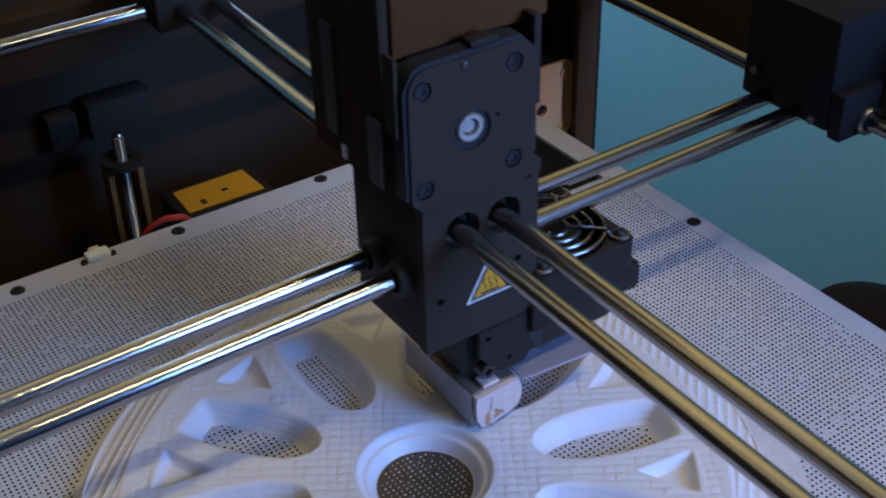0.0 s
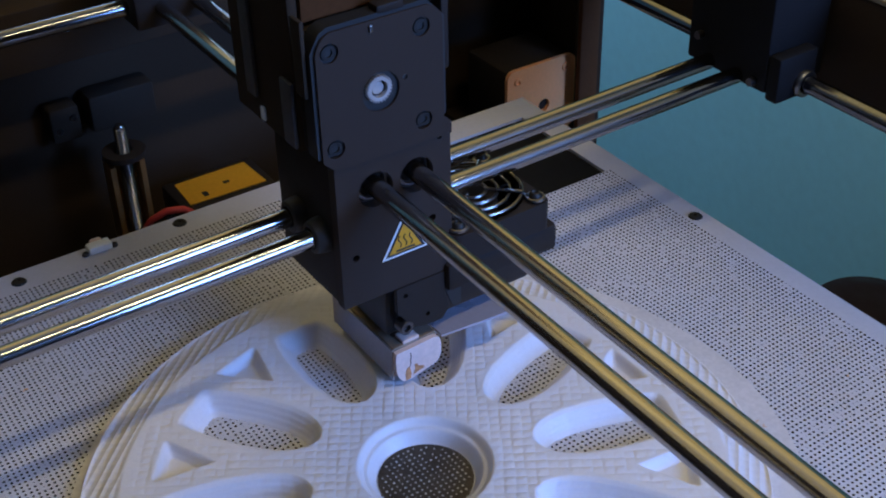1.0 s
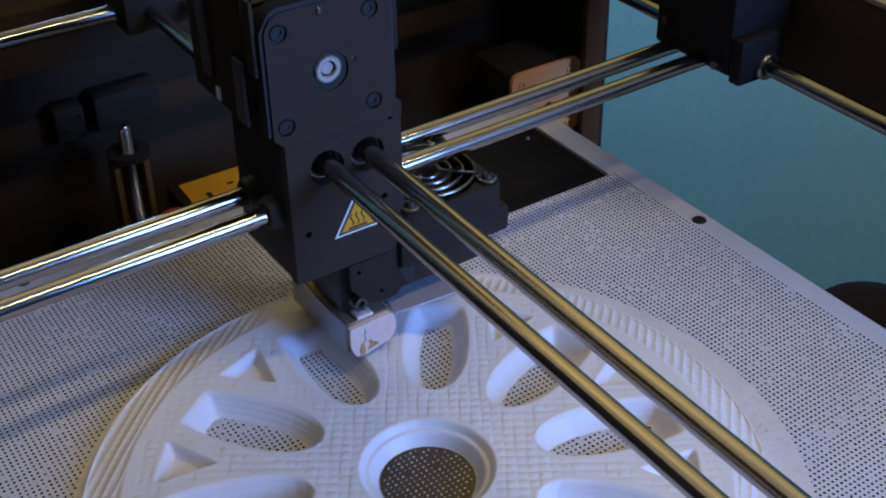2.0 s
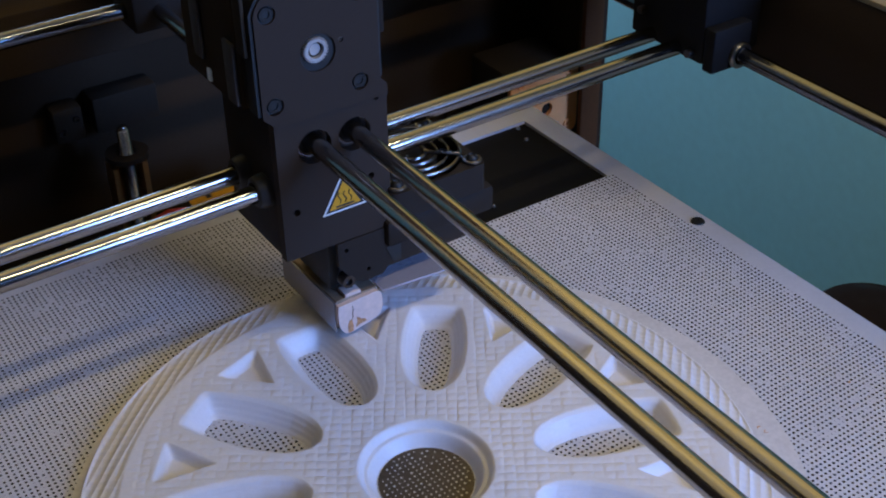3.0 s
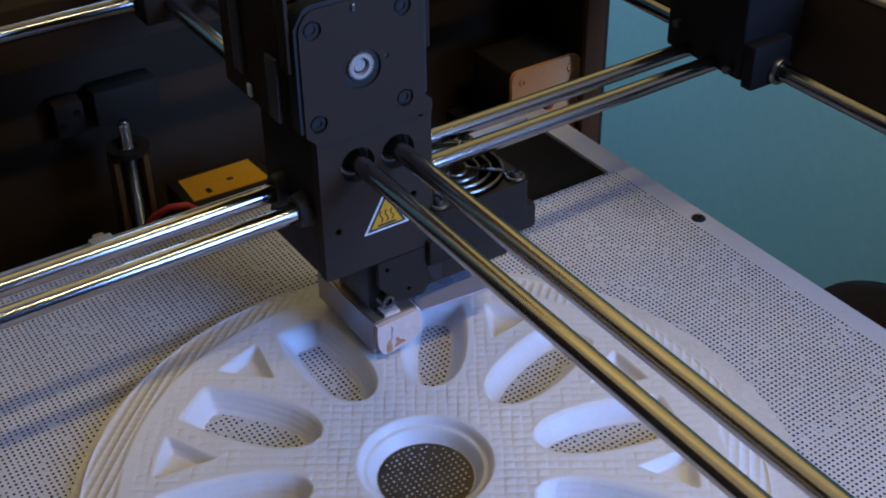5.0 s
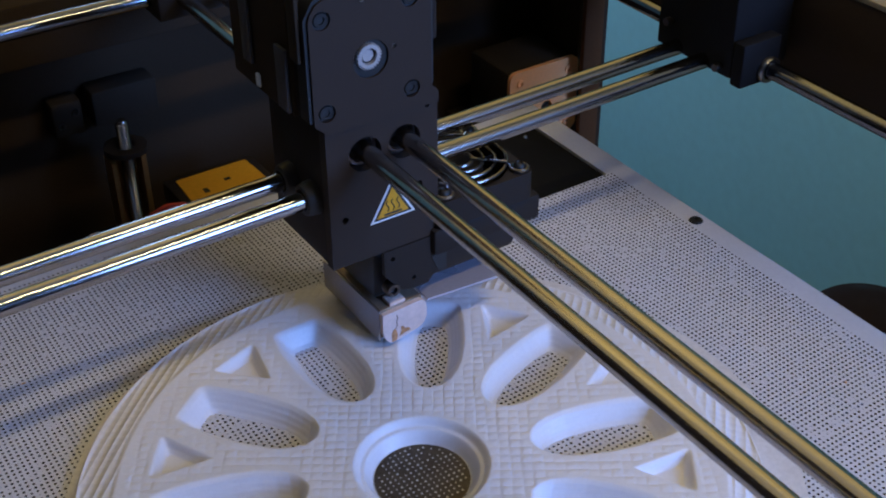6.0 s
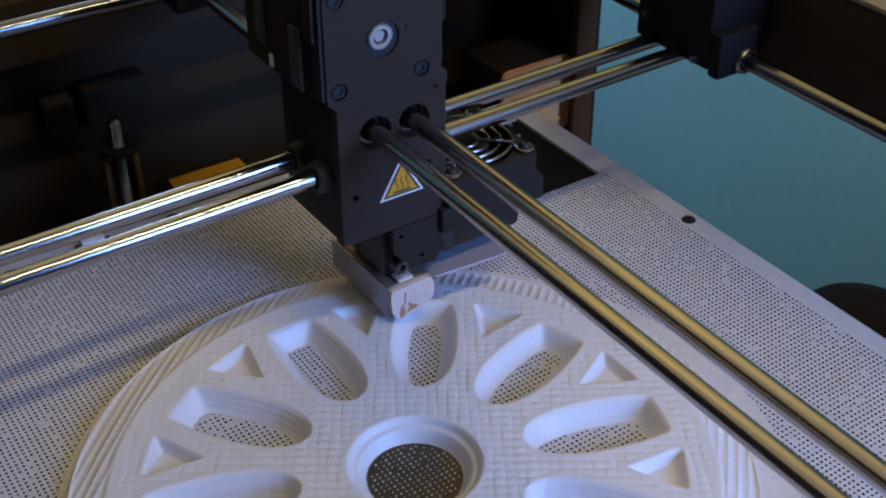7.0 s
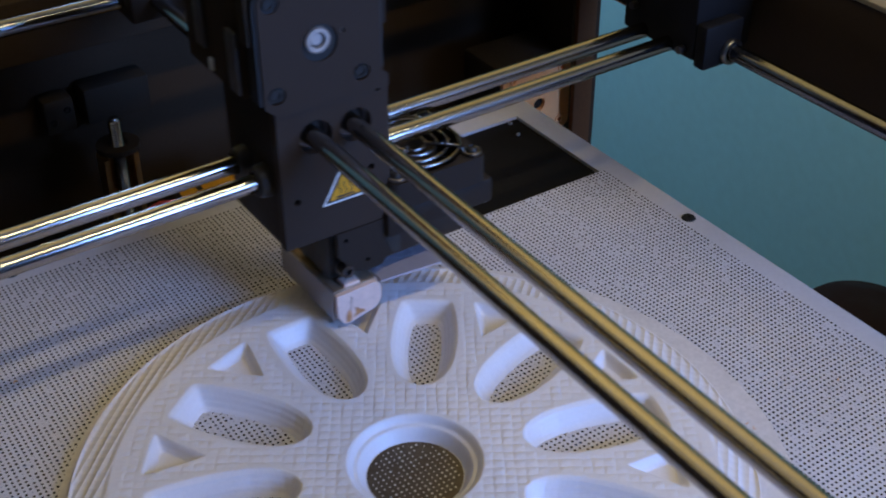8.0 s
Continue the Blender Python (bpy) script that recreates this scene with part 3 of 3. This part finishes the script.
def build_wheel():
    na, rad = 1620, np.concatenate([np.linspace(14.2, 24, 22, endpoint=False), np.linspace(24, 97, 160, endpoint=False), np.linspace(97, 109.6, 48, endpoint=False), np.linspace(109.6, 110.25, 6)])
    ang = np.arange(na) * 2 * np.pi / na
    rr, aa = np.meshgrid(rad, ang, indexing="ij")
    x, y = rr * np.cos(aa), rr * np.sin(aa)
    z = wheel_height(x, y)
    keep = z > -0.45
    zc = np.maximum(z, -0.5)
    nr = len(rad)
    i, j = np.meshgrid(np.arange(nr - 1), np.arange(na), indexing="ij")
    j2 = (j + 1) % na
    ok = keep[i, j] | keep[i + 1, j] | keep[i, j2] | keep[i + 1, j2]
    quads = np.stack([i * na + j, (i + 1) * na + j, (i + 1) * na + j2, i * na + j2], -1)[ok]
    pts = np.stack([x, y, zc], -1).reshape(-1, 3) * MM
    used, inv = np.unique(quads.ravel(), return_inverse=True)
    data = bpy.data.meshes.new("rim_and_spokes")
    data.from_pydata(pts[used].tolist(), [], inv.reshape(-1, 4).tolist())
    data.polygons.foreach_set("use_smooth", np.ones(len(data.polygons), dtype=bool))
    data.materials.append(PRINT)
    wheel = thing("printed_wheel", "white plastic wheel with ten petal openings, half-printed on the plate", "printed wheel")
    body = new("rim_and_spokes", data)
    body.parent = wheel
    raft = slab(circle(2.5, -4.5, 118.5, 160), [circle(0, 0, 109.2, 140)], 0.05, 0.5, "z")
    part("raft", raft, RAFT, wheel, "thin cream raft round the wheel")
    disc = part("hub_patch", slab(circle(0, 0, 15.6, 60), [], 0.03, 0.3, "z"), BRONZE, wheel, "dark bronze patch with pale dots inside the hub")
    rng = random.Random(9)
    bm = bmesh.new()
    for a in range(-8, 9):
        for b in range(-8, 9):
            if math.hypot(a, b) * PITCH < 14.2 and rng.random() < 0.93:
                r = rng.choice((0.3, 0.34, 0.38, 0.46))
                lathe([(0, 0.50), (r * 0.7, 0.46), (r, 0.28)], 8, (a * PITCH, b * PITCH, 0), "z", bm)
    ob = part("plastic_dots", bm, PLUG, disc, "pale plastic left in the holes")
    tagged(ob, kind="stuff")


build_wheel()


# ---- behind the plate ----
def build_back_things():
    motor = thing("stepper_motor", "stepper motor behind the plate, warm light painted on its face", "motor", (212, 213, -41))
    holes = [circle(a, b + 21, 1.5, 12) for a in (-15.5, 15.5) for b in (-15.5, 15.5)] + [circle(2, 18, 3.6, 18)]
    # orange of face and screws stands for the warm light on them
    face = part("face_plate", slab(rounded(-22, 22, 0, 43, 4.5), holes, 0, 2.2), WARMFACE, motor, "face plate with rounded corners, coloured orange for warm light")
    part("body", box(-20.8, 20.8, 2.4, 38, 0.3, 41.8, 2.5), CASING, motor)
    for a in (-15.5, 15.5):
        for b in (5.5, 36.5):
            part("screw", screw(2.3, 2, (a, -0.9, b), "y"), WARMFACE, face)
    part("bracket", box(-26, 26, 3, 55, -6, -0.1, 1), PANEL, motor)
    part("bracket_leg", box(-26, 26, 50, 55, -133, -6, 1), PANEL, motor)
    ls = thing("lead_screw", "steel lead screw in a brass-brown nut housing", "lead screw", (-6.5, 231, -176))
    prof = [(0, 0), (3.6, 0)]
    for k in range(54):
        prof += [(3.0, 150 + k), (2.4, 150.5 + k)]
    prof += [(2.4, 204), (1.8, 205), (0, 205)]
    part("shaft", lathe(prof, 20), STEEL, ls, "threaded steel shaft")
    part("nut_housing", slab([(-8, -2), (-5.6, -2), (-5.6, 5), (5.6, 5), (5.6, -2), (8, -2), (8, 7.5), (-8, 7.5)], [], 120, 186, "z"), BROWNHOUSE, ls, "brown open nut housing")
    part("flange", lathe([(4.4, 190), (9.5, 190), (9.5, 192.5), (4.4, 192.5)], 30), BLACK, ls)
    blk = thing("bearing_block", "dark bearing block on the back panel above the screw", "bearing block", (2, 256, 14))
    part("body", box(-13, 18, -2, 11.8, 1, 19, 2), CASING, blk)
    part("cap", box(-31, -17, 0, 11.8, 0, 17, 2), CASING, blk)
    for x in (-27.5, -20.5):
        part("bolt", screw(1.7, 2, (x, -0.6, 6 if x < -24 else 11), "y"), DARKSTEEL, blk)
    drv = thing("driver_box", "black box with a yellow label and red wire", "electronics", (30, 219, -176))
    part("body", box(-22, 23, -14, 14, 0, 168, 1.5), BLACK, drv)
    lab = part("label", slab([(-18, -10.5), (19, -11.5), (18, 9.5), (-17, 9.5)], [], 168.1, 168.6, "z"), YELLOW, drv, "yellow paper label")
    part("print_mark", box(-10, -7.5, -8, -4, 168.65, 168.75), INK, lab)
    part("print_mark", box(2, 5, -3, -1, 168.65, 168.75), INK, lab)
    part("wire", tube([(-20, -16, 168), (-24, -17, 172), (-31, -15, 172.5), (-37, -11, 168), (-42, -6, 158), (-44, -4, 140), (-44, -4, 4)], 1.6, 10), RED, drv, "red wire")
    part("wire", tube([(-22, -14, 160), (-30, -13, 170), (-39, -8, 164), (-48, -2, 150), (-50, 0, 4)], 1.4, 10), BLACK, drv)


build_back_things()


def build_scraps():
    for x, y, r, turn in ((106.9, -42.8, 0.7, 20), (107.6, -45.3, 0.9, 75), (150.2, -44.0, 0.5, 40), (-92.0, 118.0, 0.8, 10)):
        pts = [(r * 1.5 * math.cos(radians(turn + a)) * k, r * math.sin(radians(turn + a)) * k, 0.25 + 0.12 * k) for k, a in ((0.2, 0), (0.6, 50), (1.0, 120), (1.3, 190))]
        bm = tube(pts, [0.12, 0.3, 0.28, 0.1], 7)
        ob = mesh_object("filament_scrap", bm, SCRAP)
        ob.location = Vector((x, y, 0)) * MM
        tagged(ob, "tiny curl of orange filament on the plate", "scrap", "filament scraps")


build_scraps()


# ---- what moves ----
def motions():
    rows = [
        (0, 22.6, 5.6), (0.1, 17.7, 11.4), (0.2, 8.7, 19.9), (0.3, 2.8, 24.8), (0.4, 0.6, 28.3),
        (0.5, -0.2, 29.8), (0.6, 3.3, 38.8), (0.7, 4.5, 41.2), (0.8, 6.7, 39.2), (0.9, 10, 35.9),
        (1, 11.5, 37.5), (1.1, 12.4, 39.3), (1.2, 8.1, 44.8), (1.5, 6.4, 49.6), (1.75, 6, 54),
        (2.05, 5.2, 60), (2.3, 5.7, 62.8), (2.4, 8.2, 59.2), (2.5, 10.8, 57.3), (2.6, 11.2, 57.3),
        (2.7, 10.7, 58.1), (2.8, 9.4, 66.5), (2.9, 8.9, 71.9), (3, 9.2, 73.6), (3.1, 9, 73.7),
        (3.2, 11.5, 73.8), (3.3, 15.4, 72.3), (3.4, 20.8, 70.4), (3.5, 24.5, 69.5), (3.6, 29.2, 68.7),
        (3.7, 27.6, 66.8), (3.8, 23.3, 62.1), (3.9, 20.1, 59.3), (4, 16.2, 56), (4.1, 13.3, 53),
        (4.2, 12.5, 54.5), (4.45, 12, 55.3), (4.75, 12.6, 54.4), (5.05, 13.2, 53), (5.3, 13.6, 52.2),
        (5.4, 13.9, 52.9), (5.5, 14.5, 52.8), (5.6, 18.4, 49.3), (5.7, 19.3, 49.7), (5.8, 20.6, 52.9),
        (5.9, 17.9, 55.2), (6, 19.2, 57.7), (6.1, 20.6, 58.1), (6.2, 23.6, 55.5), (6.3, 25.3, 57.1),
        (6.4, 25.5, 59.5), (6.5, 23.2, 61.4), (6.6, 25.3, 63.5), (6.7, 26.7, 63), (6.8, 29.3, 61.2),
        (6.9, 32, 63.2), (7, 30.7, 65.9), (7.1, 27.6, 69), (7.2, 20.8, 76.3), (7.3, 16.3, 80.3),
        (7.4, 13, 82.5), (7.5, 8.7, 83.2), (7.6, 9.6, 81.9), (7.7, 13.8, 77.3), (7.8, 19, 71.6),
        (7.9, 18.9, 71.4), (8, 12.7, 73.7),
    ]
    walk(print_head, [(t, pose(x * MM, y * MM, 0.007)) for t, x, y in rows])
    # the rods pull the head along and run a touch ahead of it, within its play
    times = [t for t, x, y in rows]
    ahead_x = np.interp([t + 0.022 for t in times], times + [8.1], [x for t, x, y in rows] + [6.0])
    ahead_y = np.interp([t + 0.014 for t in times], times + [8.1], [y for t, x, y in rows] + [77.0])
    walk(cross_gantry, [(t, pose(0, y * MM, 0.071)) for t, y in zip(times, ahead_y)])
    walk(long_gantry, [(t, pose(x * MM, 0, 0.089)) for t, x in zip(times, ahead_x)])
    walk(feed_gear, [(t, pose(0, -0.0002, LIFT * MM, 0, 26 * t, 0)) for t in (0, 2, 4, 6, 8)])


motions()
